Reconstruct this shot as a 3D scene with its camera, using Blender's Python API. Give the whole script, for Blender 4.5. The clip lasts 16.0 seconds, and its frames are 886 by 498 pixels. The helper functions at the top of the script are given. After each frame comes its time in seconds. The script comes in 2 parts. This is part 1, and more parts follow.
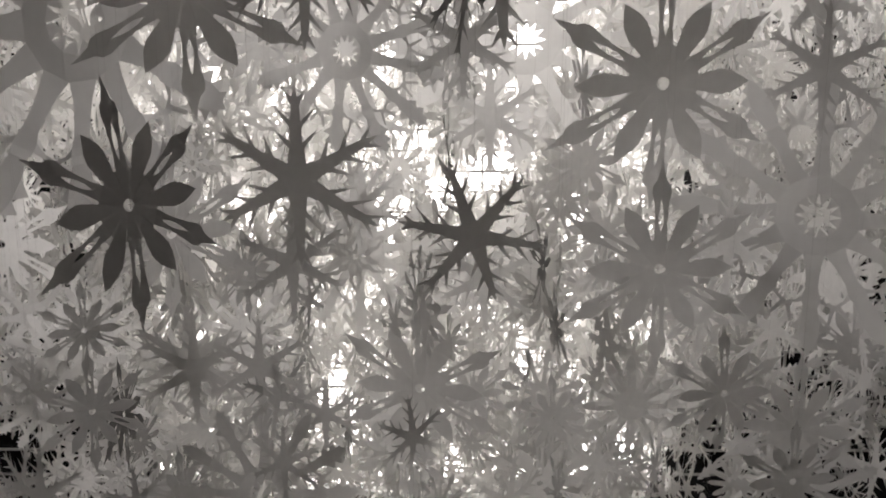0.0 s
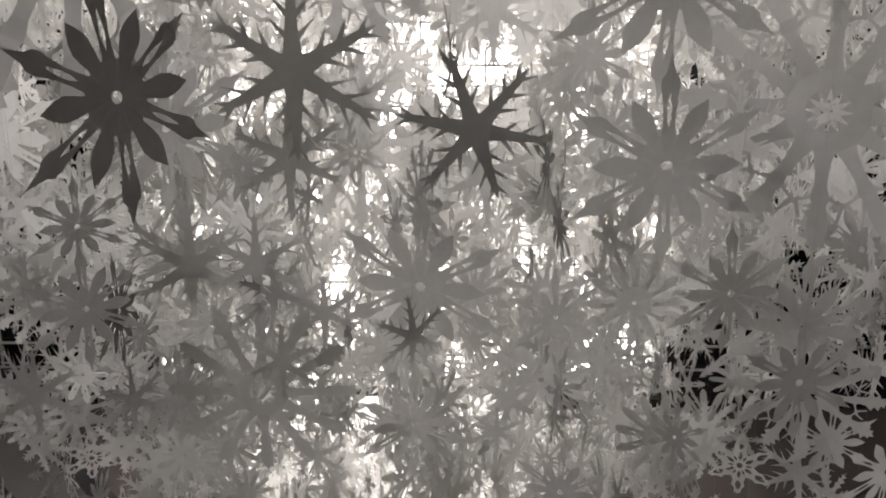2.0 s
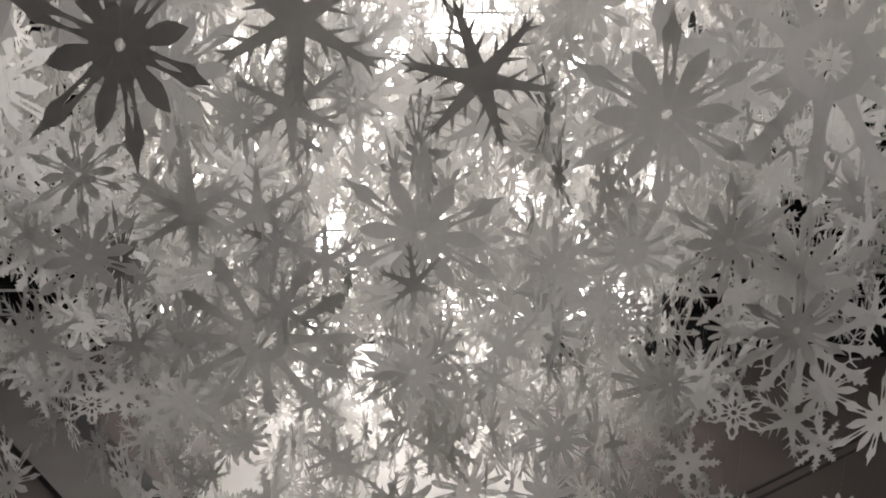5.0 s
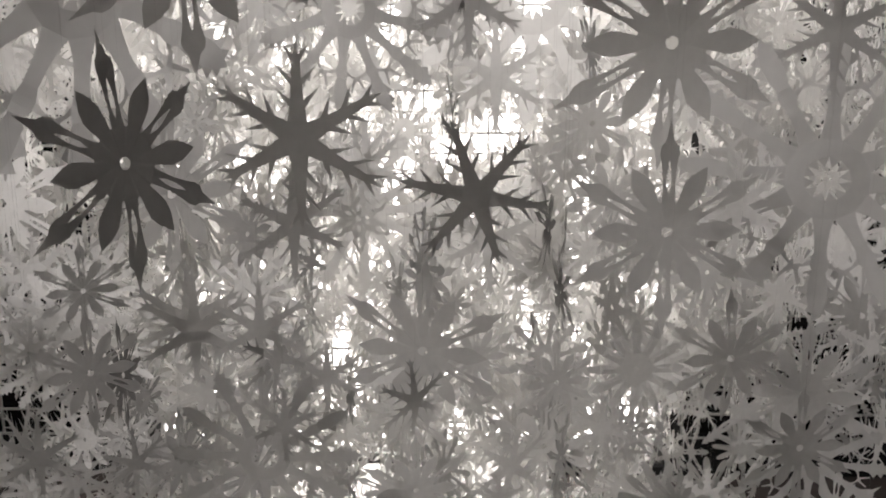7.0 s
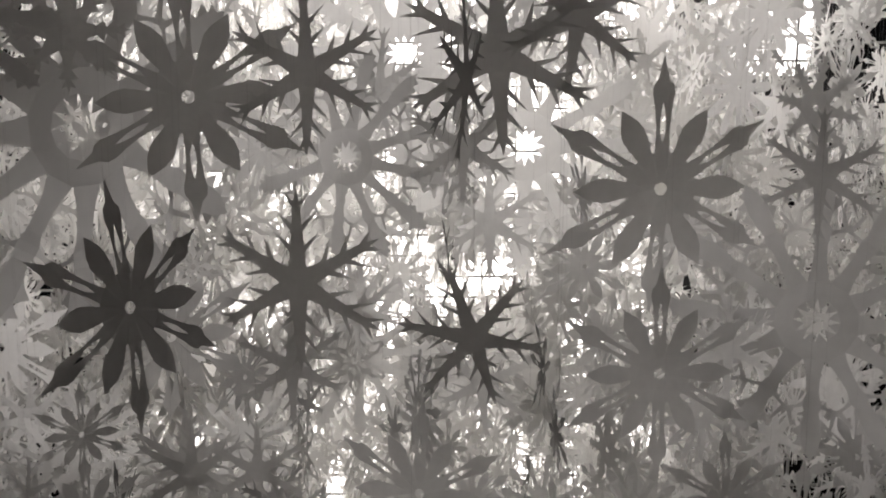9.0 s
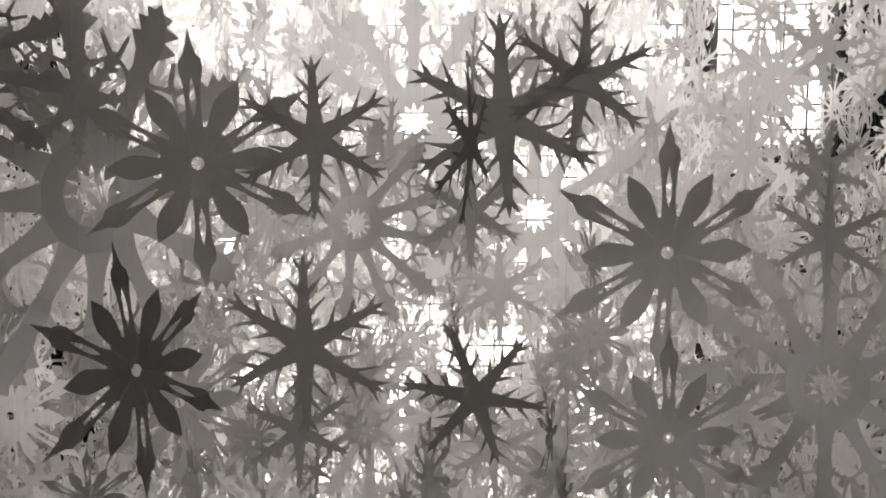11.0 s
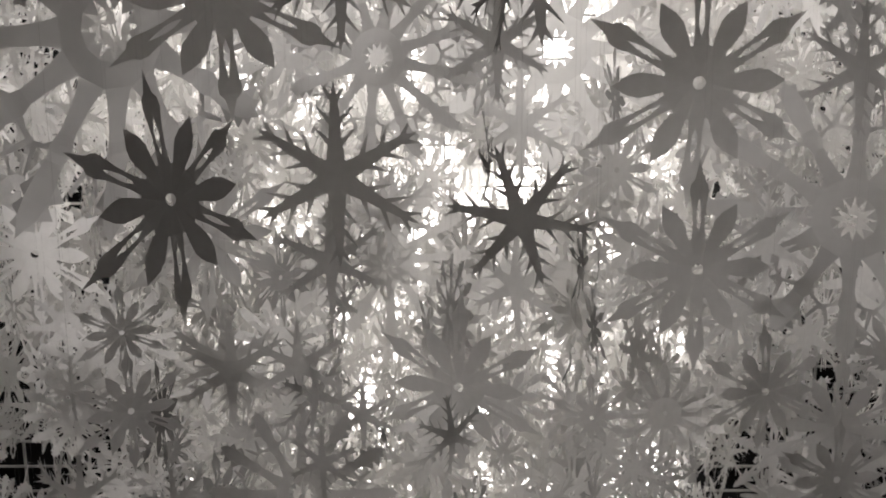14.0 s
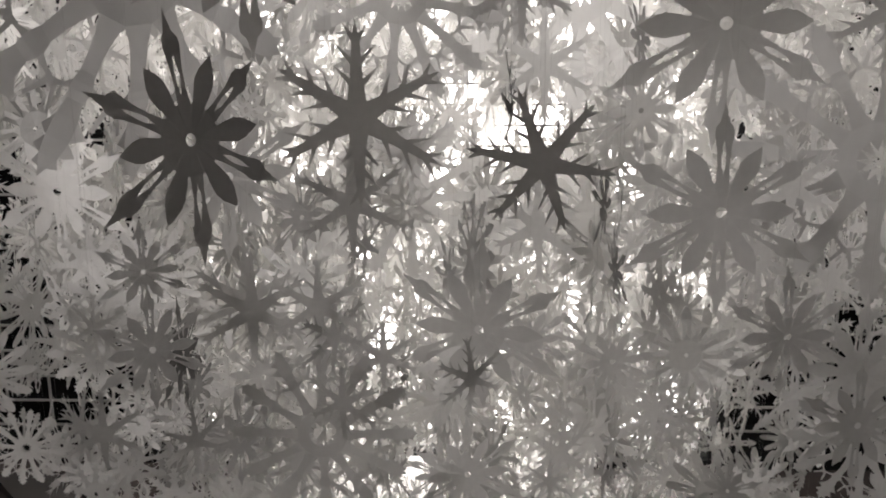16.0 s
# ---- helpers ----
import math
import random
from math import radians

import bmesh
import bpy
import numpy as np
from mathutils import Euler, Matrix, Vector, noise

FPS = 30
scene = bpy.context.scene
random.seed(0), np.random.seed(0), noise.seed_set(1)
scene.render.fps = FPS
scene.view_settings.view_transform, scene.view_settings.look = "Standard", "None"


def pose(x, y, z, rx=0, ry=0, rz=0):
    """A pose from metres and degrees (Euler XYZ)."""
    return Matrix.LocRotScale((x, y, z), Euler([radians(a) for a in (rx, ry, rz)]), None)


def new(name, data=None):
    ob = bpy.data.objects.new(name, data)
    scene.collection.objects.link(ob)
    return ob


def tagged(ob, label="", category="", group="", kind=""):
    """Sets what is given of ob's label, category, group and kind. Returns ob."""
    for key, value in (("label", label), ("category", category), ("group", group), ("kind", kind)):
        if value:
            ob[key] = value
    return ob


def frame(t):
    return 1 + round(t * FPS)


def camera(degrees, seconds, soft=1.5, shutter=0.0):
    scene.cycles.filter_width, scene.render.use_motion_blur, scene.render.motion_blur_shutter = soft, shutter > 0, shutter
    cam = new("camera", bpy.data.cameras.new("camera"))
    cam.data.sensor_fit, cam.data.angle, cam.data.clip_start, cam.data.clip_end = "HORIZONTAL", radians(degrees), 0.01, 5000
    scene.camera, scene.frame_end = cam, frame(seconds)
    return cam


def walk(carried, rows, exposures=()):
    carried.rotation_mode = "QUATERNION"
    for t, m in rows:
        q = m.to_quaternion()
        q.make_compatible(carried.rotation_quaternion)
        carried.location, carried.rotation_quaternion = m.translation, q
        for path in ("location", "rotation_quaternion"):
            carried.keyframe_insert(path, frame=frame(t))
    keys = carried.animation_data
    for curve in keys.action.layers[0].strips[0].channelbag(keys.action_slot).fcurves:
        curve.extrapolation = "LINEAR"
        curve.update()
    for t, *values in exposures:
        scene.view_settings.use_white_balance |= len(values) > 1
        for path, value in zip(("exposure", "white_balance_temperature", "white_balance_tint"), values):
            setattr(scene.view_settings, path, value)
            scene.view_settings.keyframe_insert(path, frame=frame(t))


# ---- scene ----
cam = camera(38.7, 16.0, soft=1.9)
EYE = 4.0  # height of the lens over the hall floor
walk(cam, [
    (0.0, pose(0.003, -0.017, EYE + 0.014, 74.00, -0.05, 0.00)),
    (0.5, pose(0.006, -0.001, EYE + 0.000, 73.33, 0.51, 0.03)),
    (1.0, pose(0.004, 0.030, EYE + 0.010, 71.73, 0.18, -0.00)),
    (1.5, pose(-0.002, 0.031, EYE + 0.005, 70.48, 0.12, 0.17)),
    (2.0, pose(0.005, 0.031, EYE + 0.000, 69.25, -0.20, 0.17)),
    (2.5, pose(0.000, 0.029, EYE + -0.003, 69.25, -0.11, -0.30)),
    (3.0, pose(0.001, 0.024, EYE + 0.004, 67.93, -0.23, -0.18)),
    (3.2, pose(0.001, 0.024, EYE + 0.004, 67.60, -0.23, -0.18)),
    (4.3, pose(-0.002, 0.023, EYE + 0.003, 66.80, -0.32, -0.09)),
    (5.3, pose(-0.004, 0.022, EYE + 0.003, 67.15, -0.40, 0.00)),
    (5.5, pose(-0.004, 0.022, EYE + 0.003, 67.58, -0.40, 0.00)),
    (6.0, pose(-0.009, 0.025, EYE + 0.005, 67.90, -0.44, -0.30)),
    (6.5, pose(-0.002, 0.024, EYE + -0.002, 70.64, -0.47, -0.24)),
    (7.0, pose(0.006, 0.012, EYE + 0.004, 72.29, -0.27, 0.33)),
    (7.5, pose(0.006, 0.003, EYE + 0.009, 73.63, -0.61, 0.39)),
    (8.0, pose(0.012, 0.006, EYE + 0.011, 75.40, -0.41, 0.74)),
    (8.5, pose(0.009, -0.003, EYE + 0.008, 76.87, -0.58, 0.44)),
    (9.0, pose(0.003, -0.025, EYE + 0.013, 78.79, -0.15, 0.01)),
    (9.5, pose(0.000, -0.021, EYE + 0.002, 80.76, -0.35, 0.09)),
    (9.7, pose(0.000, -0.021, EYE + 0.002, 81.15, -0.35, 0.20)),
    (10.8, pose(0.010, -0.031, EYE + 0.004, 82.10, 0.04, 0.48)),
    (11.8, pose(0.019, -0.041, EYE + 0.006, 79.80, 0.43, 0.88)),
    (12.0, pose(0.019, -0.041, EYE + 0.006, 79.03, 0.43, 0.88)),
    (12.5, pose(0.009, -0.017, EYE + -0.005, 77.93, 0.23, 0.66)),
    (13.0, pose(0.001, -0.016, EYE + -0.006, 76.71, -0.08, 0.32)),
    (13.5, pose(-0.010, -0.018, EYE + -0.012, 75.68, 0.37, 0.76)),
    (14.0, pose(-0.018, -0.021, EYE + -0.018, 74.93, 0.50, 0.96)),
    (14.5, pose(-0.019, -0.007, EYE + -0.014, 74.32, 0.69, 1.15)),
    (15.0, pose(-0.011, 0.003, EYE + -0.013, 73.88, 0.41, 0.96)),
    (15.5, pose(-0.000, 0.002, EYE + -0.016, 73.24, 0.57, 1.34)),
    (16.0, pose(-0.017, -0.010, EYE + -0.016, 72.14, 0.36, 2.05)),
], exposures=[(0.0, 0.14), (3.0, 0.29), (4.3, 0.38), (6.3, 0.38), (7.5, 0.18), (9.5, -0.11), (12.5, -0.03), (14.0, 0.1), (16.0, 0.14)])


# ---------------------------------------------------------------- light
world = bpy.data.worlds.new("dim_hall")
world.use_nodes = True
scene.world = world
world.node_tree.nodes["Background"].inputs[0].default_value = (0.8, 0.85, 1.0, 1)
world.node_tree.nodes["Background"].inputs[1].default_value = 0.02
SKY_GLOW = 4.5
# Added overhead lamp that lifts the far snowflakes; no roof light is known.
roof = bpy.data.lights.new("overhead_fill_lamp", "AREA")
roof.shape, roof.size, roof.size_y, roof.energy, roof.color = "RECTANGLE", 2.6, 2.0, 270.0, (1.0, 0.94, 0.915)
lamp = new("overhead_fill_lamp", roof)
lamp.matrix_world = pose(-0.55, 6.4, 6.19, 0, 0, 0)

rng = random.Random(11)


# ---------------------------------------------------------------- materials
def material(name):
    m = bpy.data.materials.new(name)
    m.use_nodes = True
    nt = m.node_tree
    nt.nodes.clear()
    out = nt.nodes.new("ShaderNodeOutputMaterial")
    return m, nt, out


def node(nt, kind, **values):
    n = nt.nodes.new(kind)
    for key, v in values.items():
        n.inputs[key].default_value = v
    return n


def noise_mix(nt, scale, low, high, detail=4.0, coords=None):
    tex = node(nt, "ShaderNodeTexNoise", Scale=scale, Detail=detail)
    if coords is not None:
        nt.links.new(coords, tex.inputs["Vector"])
    ramp = nt.nodes.new("ShaderNodeValToRGB")
    ramp.color_ramp.elements[0].position, ramp.color_ramp.elements[1].position = 0.3, 0.7
    ramp.color_ramp.elements[0].color, ramp.color_ramp.elements[1].color = (*low, 1), (*high, 1)
    nt.links.new(tex.outputs["Fac"], ramp.inputs["Fac"])
    return tex, ramp


def paper_material(name, low, high, per_island, thick, thin):
    """White craft paper: scatters half of the light back and lets part of it through."""
    m, nt, out = material(name)
    tc = nt.nodes.new("ShaderNodeTexCoord")
    tex, ramp = noise_mix(nt, 9.0, low, high, 6.0, tc.outputs["Object"])
    if per_island:
        rand = nt.nodes.new("ShaderNodeNewGeometry").outputs["Random Per Island"]
    else:
        rand = nt.nodes.new("ShaderNodeObjectInfo").outputs["Random"]
    shade = nt.nodes.new("ShaderNodeMapRange")
    shade.inputs["To Min"].default_value, shade.inputs["To Max"].default_value = 0.93, 1.02
    nt.links.new(rand, shade.inputs["Value"])
    mul = nt.nodes.new("ShaderNodeMixRGB")
    mul.blend_type, mul.inputs[0].default_value = "MULTIPLY", 1.0
    nt.links.new(ramp.outputs[0], mul.inputs[1])
    nt.links.new(shade.outputs[0], mul.inputs[2])
    fine = node(nt, "ShaderNodeTexNoise", Scale=160.0, Detail=3.0)
    nt.links.new(tc.outputs["Object"], fine.inputs["Vector"])
    bump = node(nt, "ShaderNodeBump", Strength=0.12, Distance=0.002)
    nt.links.new(fine.outputs["Fac"], bump.inputs["Height"])
    diff, trans = nt.nodes.new("ShaderNodeBsdfDiffuse"), nt.nodes.new("ShaderNodeBsdfTranslucent")
    mix = nt.nodes.new("ShaderNodeMixShader")
    weight = nt.nodes.new("ShaderNodeMapRange")  # thin sheets let more light through than thick ones
    weight.inputs["To Min"].default_value, weight.inputs["To Max"].default_value = thick, thin
    nt.links.new(rand, weight.inputs["Value"])
    nt.links.new(weight.outputs[0], mix.inputs[0])
    for sh in (diff, trans):
        nt.links.new(mul.outputs[0], sh.inputs["Color"])
        nt.links.new(bump.outputs[0], sh.inputs["Normal"])
    nt.links.new(diff.outputs[0], mix.inputs[1])
    nt.links.new(trans.outputs[0], mix.inputs[2])
    nt.links.new(mix.outputs[0], out.inputs["Surface"])
    return m


def solid_material(name, low, high, scale, rough, metallic=0.0, bump=0.2):
    m, nt, out = material(name)
    tc = nt.nodes.new("ShaderNodeTexCoord")
    tex, ramp = noise_mix(nt, scale, low, high, 8.0, tc.outputs["Object"])
    grain = node(nt, "ShaderNodeTexNoise", Scale=scale * 14, Detail=4.0)
    nt.links.new(tc.outputs["Object"], grain.inputs["Vector"])
    bmp = node(nt, "ShaderNodeBump", Strength=bump, Distance=0.004)
    nt.links.new(grain.outputs["Fac"], bmp.inputs["Height"])
    bsdf = node(nt, "ShaderNodeBsdfPrincipled", Roughness=rough, Metallic=metallic)
    nt.links.new(ramp.outputs[0], bsdf.inputs["Base Color"])
    nt.links.new(bmp.outputs[0], bsdf.inputs["Normal"])
    nt.links.new(bsdf.outputs[0], out.inputs["Surface"])
    return m


PAPER = paper_material("white_paper", (0.84, 0.835, 0.82), (0.90, 0.895, 0.88), False, 0.45, 0.57)
PAPER_FAR = paper_material("white_paper_crowd", (0.84, 0.835, 0.82), (0.90, 0.895, 0.88), True, 0.36, 0.66)
THREAD = solid_material("nylon_thread", (0.50, 0.49, 0.47), (0.60, 0.59, 0.57), 20, 0.5)
FLOOR = solid_material("brown_floor", (0.068, 0.056, 0.052), (0.10, 0.083, 0.077), 1.5, 0.45, 0, 0.1)
# Near-black for the floor joints and for the painted shadow gap.
JOINT_SHADE = solid_material("joint_and_gap_shade", (0.008, 0.008, 0.008), (0.02, 0.02, 0.02), 6, 0.6)
PALE = solid_material("pale_platform", (0.085, 0.079, 0.075), (0.12, 0.113, 0.107), 2.0, 0.5, 0, 0.1)
DARK = solid_material("charcoal_wall", (0.012, 0.012, 0.013), (0.022, 0.021, 0.022), 2.0, 0.8)
# Pale and warm so that unseen surfaces bounce light onto the near snowflakes.
BOUNCE = solid_material("bounce_plaster", (0.72, 0.685, 0.67), (0.79, 0.755, 0.74), 1.6, 0.85)
FRAME = solid_material("painted_steel", (0.16, 0.16, 0.16), (0.24, 0.24, 0.23), 8, 0.45)

WHITE = solid_material("bounce_white", (0.70, 0.69, 0.675), (0.78, 0.77, 0.755), 1.2, 0.6, 0, 0.05)
PANE = solid_material("dark_pane", (0.008, 0.008, 0.009), (0.014, 0.014, 0.015), 2.0, 0.25, 0, 0.02)
BAR = solid_material("pale_bar", (0.45, 0.45, 0.44), (0.55, 0.55, 0.53), 8, 0.45)

GLOW, nt, out = material("overcast_sky")
em = node(nt, "ShaderNodeEmission", Color=(1.0, 0.937, 0.895, 1), Strength=SKY_GLOW)
nt.links.new(em.outputs[0], out.inputs["Surface"])


# ---------------------------------------------------------------- structure
def box_bm(bm, x0, y0, z0, x1, y1, z1):
    g = bmesh.ops.create_cube(bm, size=1.0)["verts"]
    bmesh.ops.scale(bm, vec=(x1 - x0, y1 - y0, z1 - z0), verts=g)
    bmesh.ops.translate(bm, vec=((x0 + x1) / 2, (y0 + y1) / 2, (z0 + z1) / 2), verts=g)


def mesh_of(name, bm, mat):
    me = bpy.data.meshes.new(name)
    bm.normal_update()
    bm.to_mesh(me)
    bm.free()
    me.materials.append(mat)
    return me


def block(name, box, mat, label, category):
    bm = bmesh.new()
    box_bm(bm, *box)
    ob = new(name, mesh_of(name, bm, mat))
    return tagged(ob, label, category, kind="structure")


def part(name, bm, mat, parent, label=""):
    ob = new(name, mesh_of(name, bm, mat))
    ob.parent = parent
    return tagged(ob, label)


BACK, TOP, SIDE, BAFFLE = 7.6, 6.2, 3.6, 4.42
WX0, WX1, WZ0, WZ1 = -1.95, 1.45, 0.06, 5.6
UX0, UX1, UZ0 = 1.53, 2.3, 3.5
block("floor", (-SIDE, -3, -0.2, SIDE, BACK, 0), FLOOR, "dark brown smooth hall floor", "floor")
# The opening in the ceiling is made up for the added overhead lamp.
bm = bmesh.new()
box_bm(bm, -SIDE, -3, TOP, SIDE, 5.4, TOP + 0.2)
box_bm(bm, -SIDE, 7.4, TOP, SIDE, BACK + 0.3, TOP + 0.2)
box_bm(bm, -SIDE, 5.4, TOP, -2.5, 7.4, TOP + 0.2)
box_bm(bm, 2.5, 5.4, TOP, SIDE, 7.4, TOP + 0.2)
tagged(new("ceiling", mesh_of("ceiling", bm, DARK)), "dark ceiling with an opening added for the overhead lamp", "ceiling", kind="structure")
block("wall_west", (-SIDE - 0.2, -3, -0.2, -SIDE, BACK + 0.3, TOP), DARK, "charcoal side wall of the hall", "wall")
block("wall_east", (SIDE, -3, -0.2, SIDE + 0.2, BACK + 0.3, TOP), DARK, "charcoal side wall of the hall", "wall")
# Closes the hall out of view; kept pale as a reflector.
block("wall_south", (-SIDE, -3.2, -0.2, SIDE, -3, TOP), BOUNCE, "unseen pale wall behind the visitor, bouncing light forward", "wall")
bm = bmesh.new()
box_bm(bm, -SIDE, BACK, -0.2, WX0, BACK + 0.3, TOP)
box_bm(bm, WX1, BACK, -0.2, UX0, BACK + 0.3, WZ1)
box_bm(bm, UX0, BACK, -0.2, UX1, BACK + 0.3, UZ0)
box_bm(bm, UX1, BACK, -0.2, SIDE, BACK + 0.3, WZ1)
box_bm(bm, WX0, BACK, -0.2, WX1, BACK + 0.3, WZ0)
box_bm(bm, WX0, BACK, WZ1, SIDE, BACK + 0.3, TOP)
tagged(new("wall_north", mesh_of("wall_north", bm, DARK)), "charcoal end wall round a tall bright window", "wall", kind="structure")

GLASS, nt, out = material("pane_glass")
pane = node(nt, "ShaderNodeBsdfGlass", Roughness=0.02, IOR=1.45)
nt.links.new(pane.outputs[0], out.inputs["Surface"])
# Pane added so that threads below the lamp's opening end on something.
block("lamp_opening_pane", (-2.5, 5.4, TOP, 2.5, 7.4, TOP + 0.02), GLASS, "glass pane added over the fill lamp, where threads end", "window")

# bright windows with fine glazing bars, overcast sky behind them
def bright_window(name, x0, x1, z0, z1, cols, rows, label):
    window = tagged(new(name), label, "window", kind="structure")
    window.location = ((x0 + x1) / 2, BACK + 0.1, z0)
    w, h = x1 - x0, z1 - z0
    bm = bmesh.new()
    box_bm(bm, -w / 2, -0.04, 0, -w / 2 + 0.06, 0.04, h)
    box_bm(bm, w / 2 - 0.06, -0.04, 0, w / 2, 0.04, h)
    box_bm(bm, -w / 2 + 0.06, -0.04, 0, w / 2 - 0.06, 0.04, 0.06)
    box_bm(bm, -w / 2 + 0.06, -0.04, h - 0.06, w / 2 - 0.06, 0.04, h)
    part("window_frame", bm, FRAME, window)
    for i in range(1, cols):
        bm = bmesh.new()
        x = -w / 2 + w * i / cols
        box_bm(bm, x - 0.006, -0.012, 0.06, x + 0.006, 0.012, h - 0.06)
        part("glazing_bar", bm, FRAME, window)
    for i in range(1, rows):
        bm = bmesh.new()
        z = h * i / rows
        box_bm(bm, -w / 2 + 0.06, 0.013, z - 0.007, w / 2 - 0.06, 0.03, z + 0.007)
        part("glazing_bar", bm, FRAME, window)


bright_window("window_1", WX0, WX1, WZ0, WZ1, 17, 42, "tall bright window with thin pale glazing bars")
bright_window("window_5", UX0, UX1, UZ0, WZ1, 5, 14, "high bright side window with thin pale glazing bars")


def dark_window(name, x0, x1, z0, h, cols, rows):
    """A blind bay of the same glazing: dark panes behind pale bars."""
    bay = tagged(new(name), "unlit window bay with pale bars before dark panes", "window", kind="structure")
    bay.location = ((x0 + x1) / 2, BACK - 0.004, z0)
    w = x1 - x0
    bm = bmesh.new()
    box_bm(bm, -w / 2, -0.012, 0, w / 2, 0, h)
    part("dark_pane", bm, PANE, bay, "dark unlit window panes")
    for i in range(cols + 1):
        bm = bmesh.new()
        x = -w / 2 + w * i / cols
        box_bm(bm, x - 0.008, -0.030, 0, x + 0.008, -0.016, h)
        part("glazing_bar", bm, BAR, bay, "pale painted bar")
    for i in range(rows + 1):
        bm = bmesh.new()
        z = h * i / rows
        box_bm(bm, -w / 2, -0.046, z - 0.007, w / 2, -0.034, z + 0.007)
        part("glazing_bar", bm, BAR, bay, "pale painted bar")


dark_window("window_3", -3.5, WX0 - 0.1, 0.3, 5.3, 5, 30)
dark_window("window_4", WX1 + 0.1, 3.5, 0.3, 3.1, 6, 18)
dark_window("window_6", UX1 + 0.1, 3.5, 3.6, 2.0, 4, 12)
# Unseen slab added to keep the overhead lamp off the nearest snowflakes.
block("near_flake_baffle", (-SIDE, -3, BAFFLE, SIDE, 3.5, BAFFLE + 0.25), BOUNCE, "unseen pale slab shading the nearest snowflakes from above", "ceiling")
# Unseen slab below the lens, added; its pale top acts as a reflector.
block("balcony_floor", (-SIDE, -3, 2.25, SIDE, 0.35, 2.4), BOUNCE, "unseen pale slab under the viewpoint, bouncing light up", "floor")
bm = bmesh.new()
box_bm(bm, WX0 - 0.6, BACK + 0.5, WZ0 - 0.6, UX1 + 0.6, BACK + 0.55, WZ1 + 0.6)
tagged(new("backdrop", mesh_of("backdrop", bm, GLOW)), "plain white overcast sky outside the window", "sky", kind="structure")

# pale slab, a black strip painting its shadow gap, and two dark floor joints
def strip(name, x, y, along, length, width, height, mat, label, category):
    bm = bmesh.new()
    box_bm(bm, -length / 2, -width / 2, 0, length / 2, width / 2, height)
    ob = new(name, mesh_of(name, bm, mat))
    ob.matrix_world = pose(x, y, 0.0, 0, 0, along)
    return tagged(ob, label, category, kind="structure")


# Made up under the cloud as a reflector for the low snowflakes.
block("bounce_platform", (-1.3, 3.6, 0, 0.6, 7.55, 0.10), WHITE, "added white platform bouncing light up into the low snowflakes", "platform")
strip("platform_1", -2.40, 6.52, -51, 2.2, 0.34, 0.05, PALE, "low pale grey slab on the brown floor", "platform")
strip("gap_shade_strip", -2.17, 6.66, -51, 2.0, 0.12, 0.006, JOINT_SHADE, "black strip standing for the shadow gap beside the slab", "floor joint")
strip("trim_2", 2.36, 6.43, 36, 1.8, 0.018, 0.004, JOINT_SHADE, "thin dark joint in the floor", "floor joint")
strip("trim_3", 2.40, 6.37, 36, 1.8, 0.018, 0.004, JOINT_SHADE, "thin dark joint in the floor", "floor joint")

# ---------------------------------------------------------------- snowflake patterns, unit radius, cut from a folded sheet
def fan(n, half):
    """Outline round the whole sheet from one half of a fold: points (along, across) from the arm's axis to the notch."""
    pts = []
    for i in range(n):
        a = math.pi / 2 + i * 2 * math.pi / n
        for x, y in [(x, -y) for x, y in reversed(half[1:])] + list(half):
            p = (x * math.cos(a) - y * math.sin(a), x * math.sin(a) + y * math.cos(a))
            if not pts or math.dist(p, pts[-1]) > 0.004:
                pts.append(p)
    if math.dist(pts[0], pts[-1]) < 0.004:
        pts.pop()
    return pts


def spread(n, shape, offset=0.0):
    """The same hole repeated round the centre."""
    holes = []
    for i in range(n):
        a = math.pi / 2 + offset + i * 2 * math.pi / n
        holes.append([(x * math.cos(a) - y * math.sin(a), x * math.sin(a) + y * math.cos(a)) for x, y in shape])
    return holes


def ring(r, k):
    return [(r * math.cos(i * 2 * math.pi / k), r * math.sin(i * 2 * math.pi / k)) for i in range(k)]


def burst(r, s, k):
    return [((r if i % 2 == 0 else s) * math.cos(i * math.pi / k), (r if i % 2 == 0 else s) * math.sin(i * math.pi / k)) for i in range(2 * k)]


def leaf(r0, r1, w, k=4):
    up = [(r0 + (r1 - r0) * i / k, w * math.sin(math.pi * (i / k) ** 0.8)) for i in range(k + 1)]
    return up + [(x, -y) for x, y in reversed(up[1:-1])]


def polar(r, degrees):
    return (r * math.cos(radians(degrees)), r * math.sin(radians(degrees)))


def turned(points, degrees):
    c, s = math.cos(radians(degrees)), math.sin(radians(degrees))
    return [(x * c - y * s, x * s + y * c) for x, y in points]


def pattern_petal():
    long = [(1.0, 0), (0.90, 0.020), (0.81, 0.044), (0.765, 0.082), (0.70, 0.090), (0.60, 0.070), (0.48, 0.057), (0.38, 0.055), (0.27, 0.062)]
    short = turned([(0.275, -0.060), (0.36, -0.080), (0.46, -0.096), (0.54, -0.078), (0.61, -0.042), (0.68, 0)], 30)
    outer = fan(6, long + short)
    return outer, [ring(0.05, 10)] + spread(6, leaf(0.34, 0.64, 0.024))


def pattern_fern():
    half = [(1.0, 0), (0.865, 0.030), (0.985, 0.140), (0.785, 0.044), (0.625, 0.054), (0.80, 0.245), (0.55, 0.062), (0.405, 0.070), (0.56, 0.255),
            (0.33, 0.082), polar(0.205, 30)]
    return fan(6, half), []


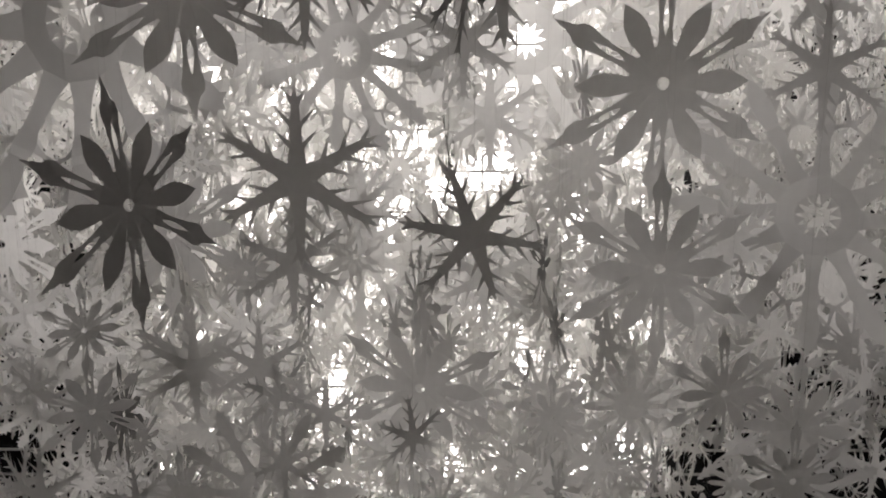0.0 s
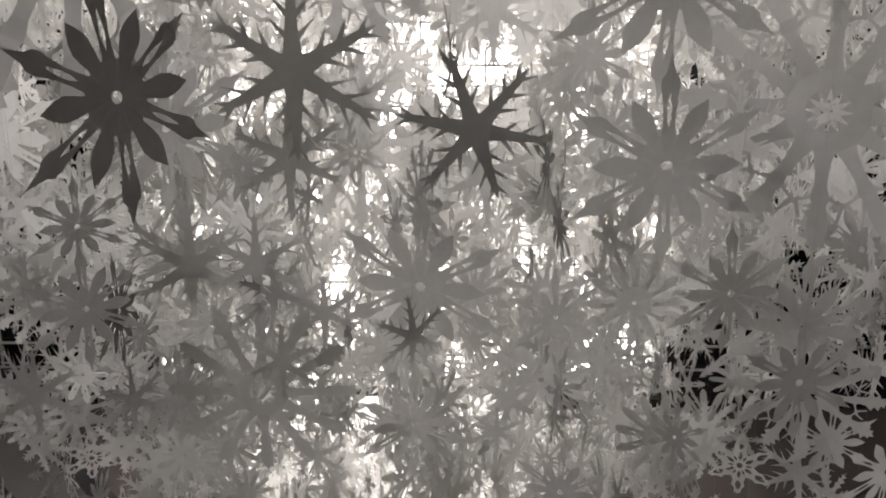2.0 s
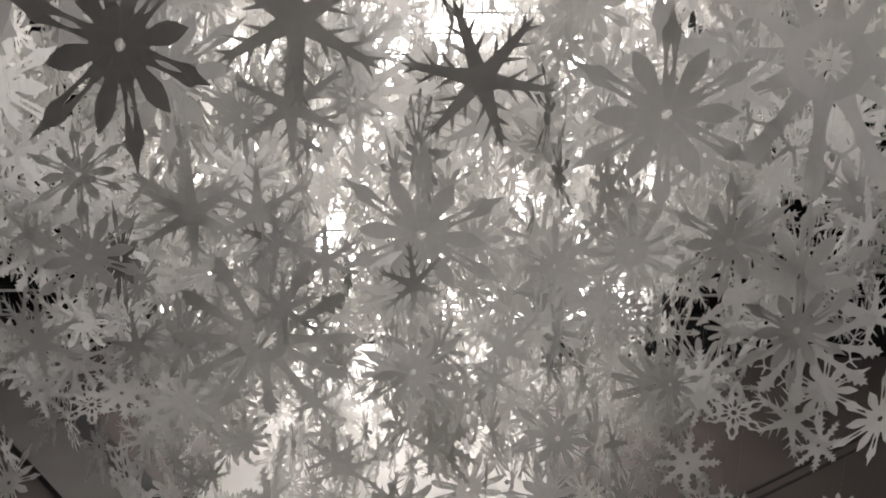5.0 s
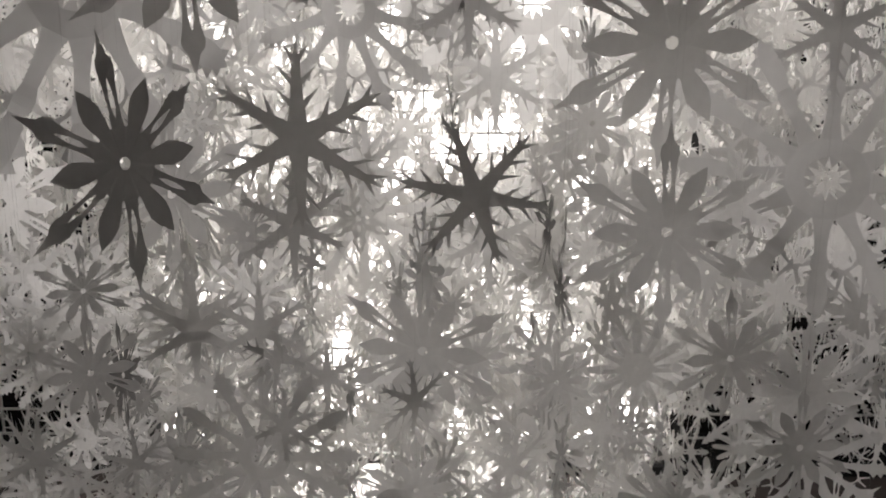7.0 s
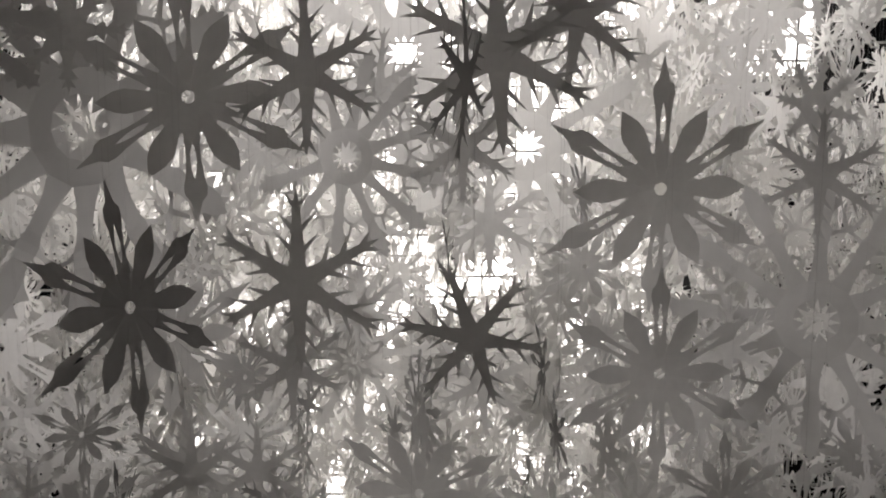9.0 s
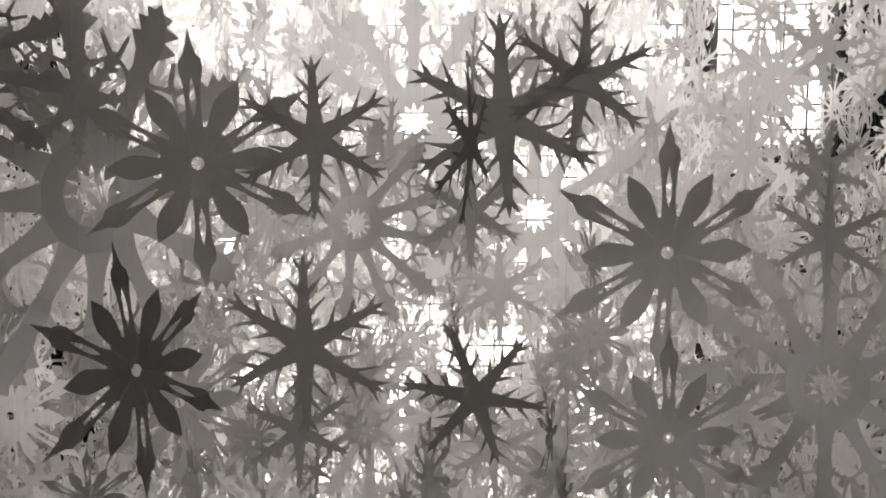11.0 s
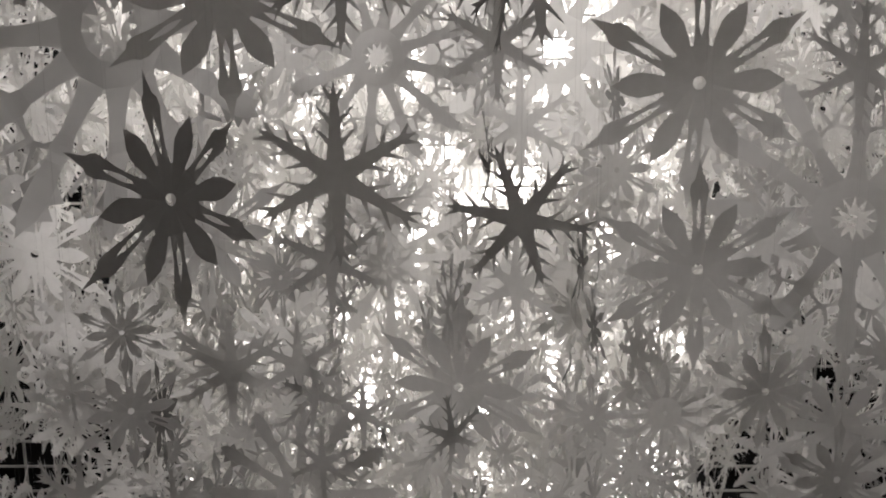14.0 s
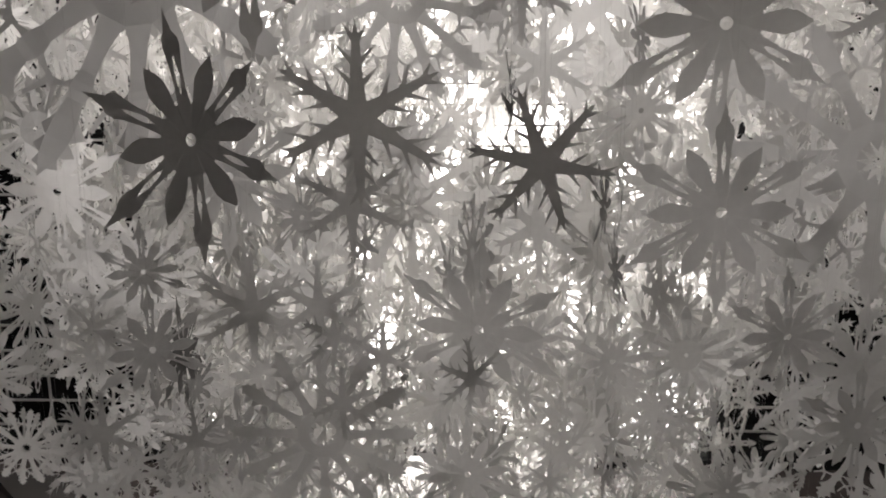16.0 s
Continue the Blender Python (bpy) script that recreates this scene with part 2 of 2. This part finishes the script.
def pattern_oak():
    """Twelve spokes with lobed leaf heads; curved twigs join each spoke to the next and end in small prongs."""
    half = [(1.0, 0), (0.955, 0.024), (0.945, 0.072), (0.90, 0.052), (0.875, 0.116), (0.82, 0.066), (0.785, 0.124), (0.72, 0.062),
            (0.64, 0.046), (0.60, 0.058), polar(0.615, 9.0), polar(0.63, 12), polar(0.745, 8.9), polar(0.76, 10.0), polar(0.655, 14), polar(0.66, 15)]
    gap = [(0.27, 0), (0.34, 0.038), (0.42, 0.068), (0.50, 0.091), (0.555, 0.090), (0.595, 0.052), (0.615, 0)]
    gap += [(x, -y) for x, y in reversed(gap[1:-1])]
    return fan(12, half), [burst(0.15, 0.078, 12)] + spread(12, gap, math.pi / 12)


def pattern_web():
    """Twelve thin threads of paper round a small disc, with open kites on every second one."""
    half = [(1.0, 0), (0.955, 0.035), (0.90, 0.022), (0.76, 0.115), (0.60, 0.045), (0.56, 0.06), (0.555, 0.19), polar(0.50, 30)]
    wedge = [(0.15, 0), (0.44, 0.088), (0.475, 0.0), (0.44, -0.088)]
    return fan(6, half), spread(12, wedge, math.pi / 12) + spread(6, [(0.645, 0), (0.76, 0.075), (0.875, 0), (0.76, -0.075)])


def pattern_daisy():
    half = [(1.0, 0), (0.97, 0.045), (0.88, 0.085), (0.74, 0.10), (0.55, 0.088), (0.42, 0.082), polar(0.335, 15)]
    return fan(12, half), [ring(0.05, 8)] + spread(12, leaf(0.45, 0.66, 0.012))


def pattern_lace():
    half = [(1.0, 0), (0.93, 0.05), (0.95, 0.09), (0.80, 0.10), (0.66, 0.19), (0.52, 0.15), (0.46, 0.17), polar(0.40, 30)]
    return fan(6, half), [ring(0.09, 6)] + spread(6, leaf(0.50, 0.86, 0.085)) + spread(6, leaf(0.17, 0.44, 0.055)) + spread(6, leaf(0.16, 0.35, 0.03), math.pi / 6)


def pattern_thistle():
    half = [(1.0, 0), (0.87, 0.028), (0.90, 0.115), (0.76, 0.04), (0.75, 0.16), (0.60, 0.055), (0.56, 0.165), (0.45, 0.075), polar(0.33, 22.5)]
    return fan(8, half), [ring(0.06, 8)]


def pattern_pine():
    half = [(1.0, 0), (0.87, 0.085), (0.88, 0.045), (0.73, 0.13), (0.745, 0.06), (0.58, 0.175), (0.59, 0.07), (0.44, 0.10), (0.30, 0.075), polar(0.21, 30)]
    return fan(6, half), spread(6, leaf(0.30, 0.50, 0.02))


PATTERNS = {
    "petal": (pattern_petal, "white paper snowflake with spear petals and short leaves", 6),
    "fern": (pattern_fern, "white paper snowflake with six spiky branching arms", 6),
    "oak": (pattern_oak, "white paper snowflake with lobed arms and star hole", 12),
    "daisy": (pattern_daisy, "white paper snowflake with twelve rounded daisy petals", 12),
    "lace": (pattern_lace, "white paper snowflake with open kite-shaped lace arms", 6),
    "thistle": (pattern_thistle, "white paper snowflake with eight thorny thistle arms", 8),
    "web": (pattern_web, "white paper snowflake of thin spokes with open kites", 6),
    "pine": (pattern_pine, "white paper snowflake with fir-tree shaped arms", 6),
}


def sheet(kind, bend, sag, fold):
    """One cut sheet in the xz plane, with its folds still showing and a slight curl."""
    draw, _, n = PATTERNS[kind]
    outer, holes = draw()
    bm = bmesh.new()
    for loop in [outer] + holes:
        vs = [bm.verts.new((x, 0, z)) for x, z in loop]
        for a, b in zip(vs, vs[1:] + vs[:1]):
            bm.edges.new((a, b))
    bmesh.ops.triangle_fill(bm, use_beauty=True, use_dissolve=False, edges=bm.edges[:], normal=(0, -1, 0))
    for v in bm.verts:
        x, z = v.co.x, v.co.z
        r, a = math.hypot(x, z), math.atan2(z, x) - math.pi / 2
        v.co.y = fold * r * math.cos(n * a) + bend * (x * math.cos(sag) + z * math.sin(sag)) ** 2 - 0.03 * r * r * math.sin(a + sag)
    bm.normal_update()
    return bm


SHEETS = {}
for kind in PATTERNS:
    for i in range(3):
        bm = sheet(kind, 0.03 + 0.06 * i, 0.9 * i, 0.018 + 0.012 * i)
        SHEETS[kind, i] = mesh_of("snowflake_sheet", bm, PAPER)

bm = bmesh.new()
bmesh.ops.create_cone(bm, cap_ends=False, segments=5, radius1=0.00013, radius2=0.00013, depth=1.0)
bmesh.ops.translate(bm, vec=(0, 0, 0.5), verts=bm.verts)
THREAD_MESH = mesh_of("thread", bm, THREAD)


def placed(x, y, z, size, turn, spin, lean=0.0):
    return pose(x, y, z, 0, 0, turn) @ pose(0, 0, 0, lean, spin, 0) @ Matrix.Scale(size, 4)


def hang(kind, x, y, z, size, turn=0, spin=0, lean=None):
    """One snowflake of that pattern and radius at its place, on a thread from the ceiling."""
    lean = rng.uniform(-4, 4) if lean is None else lean
    ob = new("paper_snowflake")
    ob.matrix_world = placed(x, y, z, size, turn, spin, lean)
    grade = "large " if size > 0.17 else "small " if size < 0.095 else ""
    aspect = ", turned edge-on" if abs(turn) > 62 else ""
    tagged(ob, grade + PATTERNS[kind][1] + aspect, "snowflake", "snowflakes hanging from the ceiling")
    cut = new("paper_sheet", SHEETS[kind, rng.randrange(3)])
    cut.parent = ob
    line = new("thread", THREAD_MESH)
    line.parent = ob
    z0 = z + size * (0.55 if kind != "daisy" else 0.9)
    line.matrix_basis = ob.matrix_world.inverted() @ (Matrix.Translation((x, y, z0)) @ Matrix.Diagonal((1, 1, (BAFFLE if y < 3.5 else TOP) - z0, 1)))
    return ob


# ---------------------------------------------------------------- the snowflakes in front, one by one
hang("petal", -0.36, 1.40, 3.66, 0.154, 54, 0, -10)
hang("petal", 0.37, 2.08, 3.70, 0.228, 12, 0)
hang("petal", -0.03, 1.70, 3.31, 0.143, -15, 0)
hang("fern", 0.03, 1.05, 3.72, 0.069, 5, -19)
hang("petal", -0.48, 2.15, 3.42, 0.176, 25, 0)
hang("fern", -0.19, 1.62, 3.64, 0.128, -10, 0)
hang("fern", -0.21, 1.70, 3.50, 0.090, 20, 0)
hang("oak", -0.72, 2.50, 3.76, 0.453, 48, 0)
hang("oak", 0.25, 3.75, 3.58, 0.400, 5, 0)
hang("petal", -0.40, 1.98, 3.86, 0.215, 14, -3)
hang("fern", 0.08, 1.75, 3.94, 0.150, -5, -3)
hang("fern", 0.19, 1.75, 3.99, 0.116, 10, 5)
hang("fern", -0.21, 1.96, 3.90, 0.134, 15, 0)
hang("fern", 0.13, 3.33, 3.42, 0.160, 10, 0)
hang("petal", 0.36, 1.97, 3.41, 0.183, 5, 0)
hang("oak", 0.79, 2.55, 3.35, 0.325, -22, 0)
hang("petal", 0.41, 1.68, 3.31, 0.106, 10, 0)
hang("daisy", 0.60, 3.34, 2.59, 0.141, 0, 0)
hang("petal", 0.55, 1.78, 3.21, 0.127, -15, 0)
hang("petal", 0.17, 1.75, 3.24, 0.078, 20, 0)
hang("oak", -0.27, 1.74, 3.12, 0.147, 0, 0)
hang("fern", -0.56, 1.59, 3.19, 0.068, 10, 0)
hang("petal", 1.10, 3.19, 2.22, 0.150, 0, 0)
hang("petal", 1.11, 2.78, 2.37, 0.155, 20, 0)
hang("fern", -0.42, 1.95, 3.26, 0.102, 0, 0)
hang("fern", -0.26, 1.68, 3.35, 0.079, 5, 0)
hang("fern", -0.23, 1.68, 3.20, 0.065, -20, 0)
hang("fern", -0.22, 1.84, 3.23, 0.055, 20, 0)
hang("petal", 0.40, 3.42, 3.28, 0.164, 20, 0)
hang("petal", 0.80, 3.10, 3.98, 0.172, 25, 0)
hang("fern", 0.04, 2.26, 3.75, 0.115, 15, 0)
hang("fern", -0.19, 1.96, 2.77, 0.064, 0, 0)
hang("petal", -0.50, 1.66, 3.29, 0.099, 32, 0)
hang("lace", -1.09, 3.22, 2.75, 0.121, 20, 0)
hang("petal", 0.37, 3.28, 2.52, 0.100, 0, 0)
hang("fern", 0.31, 2.26, 2.92, 0.074, 25, 0)
hang("petal", -0.06, 2.48, 2.66, 0.140, 15, 0)
hang("fern", 0.12, 2.47, 2.65, 0.065, -15, 0)
hang("petal", 0.37, 1.97, 3.05, 0.071, 66, 0)
hang("petal", 0.22, 2.06, 2.75, 0.103, -20, 0)
hang("daisy", 0.95, 3.32, 2.37, 0.129, 10, 0)
hang("thistle", -0.80, 3.22, 2.12, 0.133, 0, 0)
hang("daisy", -0.60, 3.39, 1.92, 0.082, 20, 0)
hang("fern", -0.38, 3.38, 2.06, 0.101, -10, 0)
hang("fern", 0.10, 2.87, 3.11, 0.150, -30, 0)
hang("oak", -0.10, 3.38, 3.87, 0.348, 0, 0)
hang("oak", -0.26, 3.83, 2.91, 0.277, 10, 0)
hang("fern", -0.04, 1.66, 3.25, 0.063, 35, 0)
hang("thistle", 0.80, 3.49, 1.78, 0.117, 0, 0)
hang("thistle", 1.14, 3.28, 1.98, 0.100, 15, 0)
hang("web", 0.87, 2.50, 2.90, 0.095, 15, 0)
hang("petal", -1.16, 3.18, 3.11, 0.227, -10, 0)
hang("petal", -0.37, 2.27, 3.31, 0.099, 55, 0)
hang("fern", -0.47, 1.75, 3.10, 0.063, 40, 0)
hang("lace", -0.73, 2.63, 2.71, 0.081, 20, 0)
hang("fern", -0.62, 1.77, 3.28, 0.059, -30, 0)
hang("fern", 0.50, 2.09, 3.42, 0.103, 20, 0)
hang("pine", 0.93, 2.57, 2.97, 0.104, 30, 0)
hang("fern", -0.18, 1.81, 3.22, 0.064, 10, 0)
hang("petal", 0.41, 3.11, 3.06, 0.092, 50, 0)
hang("fern", 0.69, 2.25, 3.70, 0.127, -35, 0)
hang("thistle", -0.62, 2.09, 3.96, 0.108, 20, 0)
hang("oak", -0.41, 1.00, 4.01, 0.110, 20, 10)
hang("fern", -0.26, 2.35, 3.23, 0.069, 60, 0)
hang("fern", 0.03, 1.48, 3.92, 0.107, 70, 0)
hang("petal", -0.58, 1.92, 3.32, 0.089, 25, 0)
hang("petal", -0.49, 1.79, 3.23, 0.098, 80, 0)
hang("petal", 0.15, 1.75, 3.48, 0.080, 76, 4)
hang("petal", 0.18, 1.85, 3.35, 0.079, -84, -6)
hang("fern", 0.18, 1.80, 3.46, 0.076, 82, 8)
hang("fern", 0.01, 1.54, 3.66, 0.086, 84, 0)
hang("daisy", 0.61, 2.80, 3.06, 0.114, 30, 0)
hang("daisy", 0.73, 3.09, 3.80, 0.129, 35, 0)
hang("oak", 0.69, 2.69, 3.25, 0.156, 30, 0)
hang("pine", -0.67, 2.93, 2.86, 0.100, 15, 0)
hang("lace", -0.95, 3.11, 2.93, 0.122, -30, 0)
hang("thistle", -0.98, 2.86, 3.02, 0.107, 25, 0)
hang("oak", -0.84, 2.89, 2.97, 0.136, 20, 0)
hang("oak", -0.84, 2.93, 2.80, 0.133, -15, 0)
hang("daisy", -1.10, 3.03, 2.35, 0.081, 20, 0)
hang("daisy", -0.96, 3.06, 2.49, 0.095, 0, 0)
hang("daisy", -0.85, 3.31, 2.54, 0.099, -20, 0)
hang("lace", 0.88, 3.30, 2.08, 0.105, -20, 0)
hang("thistle", 0.76, 3.28, 2.20, 0.111, 10, 0)
hang("daisy", 0.56, 3.59, 2.07, 0.101, 10, 0)
hang("petal", -0.44, 1.94, 3.01, 0.098, 50, 0)
hang("petal", -0.12, 2.48, 2.66, 0.090, 20, 0)
hang("petal", 0.59, 2.86, 2.42, 0.103, -40, 0)
hang("oak", 0.80, 2.50, 2.73, 0.169, -20, 0)
hang("pine", 0.71, 2.76, 2.72, 0.125, 20, 0)
hang("fern", 1.07, 2.83, 2.63, 0.111, 10, 0)
hang("thistle", 0.96, 2.81, 3.04, 0.153, 30, 0)
hang("petal", 0.94, 2.68, 3.00, 0.148, -40, 0)
hang("daisy", 1.00, 3.02, 3.08, 0.148, 20, 0)
hang("fern", 0.87, 3.11, 2.90, 0.145, 30, 0)
hang("oak", -0.94, 2.74, 2.84, 0.125, 15, 0)
hang("fern", -0.94, 2.57, 2.72, 0.101, -35, 0)
hang("petal", -0.17, 2.12, 3.06, 0.080, 85, 0)
hang("thistle", -0.90, 3.15, 2.22, 0.103, 10, 0)
hang("daisy", -0.73, 3.17, 2.18, 0.103, -15, 0)
hang("petal", 0.23, 2.25, 2.86, 0.092, 72, 0)
hang("petal", 0.49, 1.58, 3.22, 0.098, 10, 0)
hang("lace", 0.46, 3.06, 2.53, 0.091, 10, 0)
hang("fern", 0.13, 3.00, 2.36, 0.073, 30, 0)
hang("thistle", 0.72, 3.09, 2.24, 0.097, 30, 0)
hang("thistle", -1.05, 2.93, 2.35, 0.097, -20, 0)
hang("petal", -0.71, 2.72, 2.62, 0.100, 25, 0)
hang("fern", -0.24, 1.70, 3.30, 0.076, 50, 0)
hang("oak", -0.89, 2.78, 2.93, 0.153, 10, 0)
hang("petal", 1.05, 3.07, 3.56, 0.148, 70, 0)
hang("petal", -0.11, 2.80, 3.01, 0.107, 78, 0)
hang("petal", 0.31, 3.60, 2.21, 0.200, 8, 0)
hang("petal", -1.03, 3.30, 1.95, 0.128, 80, 6)
hang("oak", -0.21, 2.75, 3.67, 0.242, -20, 10)
hang("pine", 0.04, 2.60, 3.71, 0.111, 35, 0)
hang("fern", -0.14, 2.90, 3.81, 0.142, -40, 0)
hang("petal", -0.43, 3.00, 3.66, 0.162, 30, 12)
hang("fern", 0.11, 1.45, 3.44, 0.049, 80, 22)
hang("petal", 0.06, 2.20, 3.09, 0.095, 20, 0)
hang("daisy", 0.49, 3.00, 2.73, 0.128, 5, 0)
hang("fern", -0.40, 1.90, 3.26, 0.102, 10, 0)

# ---------------------------------------------------------------- the middle of the cloud
KINDS = ["petal"] * 5 + ["fern"] * 5 + ["oak"] * 2 + ["daisy"] * 3 + ["lace"] * 2 + ["thistle"] * 3 + ["pine"]


def in_cloud(x, y, z):
    """The cloud of snowflakes narrows towards the floor."""
    return -1.25 - 0.25 * max(y - 5.2, 0) - 1.6 * max(z - 1.3, 0) < x < 0.9 + 0.3 * max(y - 5.2, 0) + 1.6 * max(z - 1.3, 0)


SIGHT_LANES = [(0.066, 0.112, 0.20), (-0.027, 0.039, 0.20), (0.030, 0.221, 0.16)]  # three camera sight lines kept free of flakes, as slopes aside and down, and radius


# Random place in the wedge that the camera sees, density fitted to its view.
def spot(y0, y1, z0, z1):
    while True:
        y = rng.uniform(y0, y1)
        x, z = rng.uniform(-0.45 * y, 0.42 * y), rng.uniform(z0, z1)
        thin = 0.85 if x > 0.25 * y else 0.6 if x < -0.30 * y else 1.0  # looser towards the sides of the camera's view
        if abs(x) < 1.15 and y > 2.9:  # and thinned where the camera should see the upper half of the window
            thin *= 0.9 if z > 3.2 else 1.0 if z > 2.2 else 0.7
        if x > 1.1 and z > 3.5:  # few where the camera should see the high side window
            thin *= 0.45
        for gx, gz, gr in SIGHT_LANES:
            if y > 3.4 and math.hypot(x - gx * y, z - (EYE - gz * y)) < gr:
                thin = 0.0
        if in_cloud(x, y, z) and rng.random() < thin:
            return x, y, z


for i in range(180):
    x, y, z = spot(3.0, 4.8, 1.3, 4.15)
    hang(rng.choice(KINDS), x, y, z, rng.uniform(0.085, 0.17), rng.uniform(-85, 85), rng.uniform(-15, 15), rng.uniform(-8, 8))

# ---------------------------------------------------------------- the far crowd, too many to count
verts, faces = [], []
CROWD = {}
for key, me in SHEETS.items():
    co = np.empty(len(me.vertices) * 3)
    me.vertices.foreach_get("co", co)
    CROWD[key] = (co.reshape(-1, 3), [tuple(p.vertices) for p in me.polygons])
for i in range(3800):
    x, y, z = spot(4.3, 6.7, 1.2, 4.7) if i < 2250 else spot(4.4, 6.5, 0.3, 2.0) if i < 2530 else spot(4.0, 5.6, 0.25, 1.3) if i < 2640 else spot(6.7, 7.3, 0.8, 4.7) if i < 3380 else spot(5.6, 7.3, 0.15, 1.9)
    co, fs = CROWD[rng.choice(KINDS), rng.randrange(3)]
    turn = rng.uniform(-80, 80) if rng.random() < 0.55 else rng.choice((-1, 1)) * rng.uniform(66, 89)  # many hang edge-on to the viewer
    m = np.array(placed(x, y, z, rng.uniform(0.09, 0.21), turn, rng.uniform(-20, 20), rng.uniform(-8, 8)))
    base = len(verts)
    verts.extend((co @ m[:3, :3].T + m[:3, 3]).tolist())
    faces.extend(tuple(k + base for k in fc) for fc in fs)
me = bpy.data.meshes.new("snowflake_crowd")
me.from_pydata(verts, [], faces)
me.materials.append(PAPER_FAR)
tagged(new("snowflake_crowd", me), "dense crowd of white paper snowflakes hanging before the window", "snowflakes", kind="stuff")
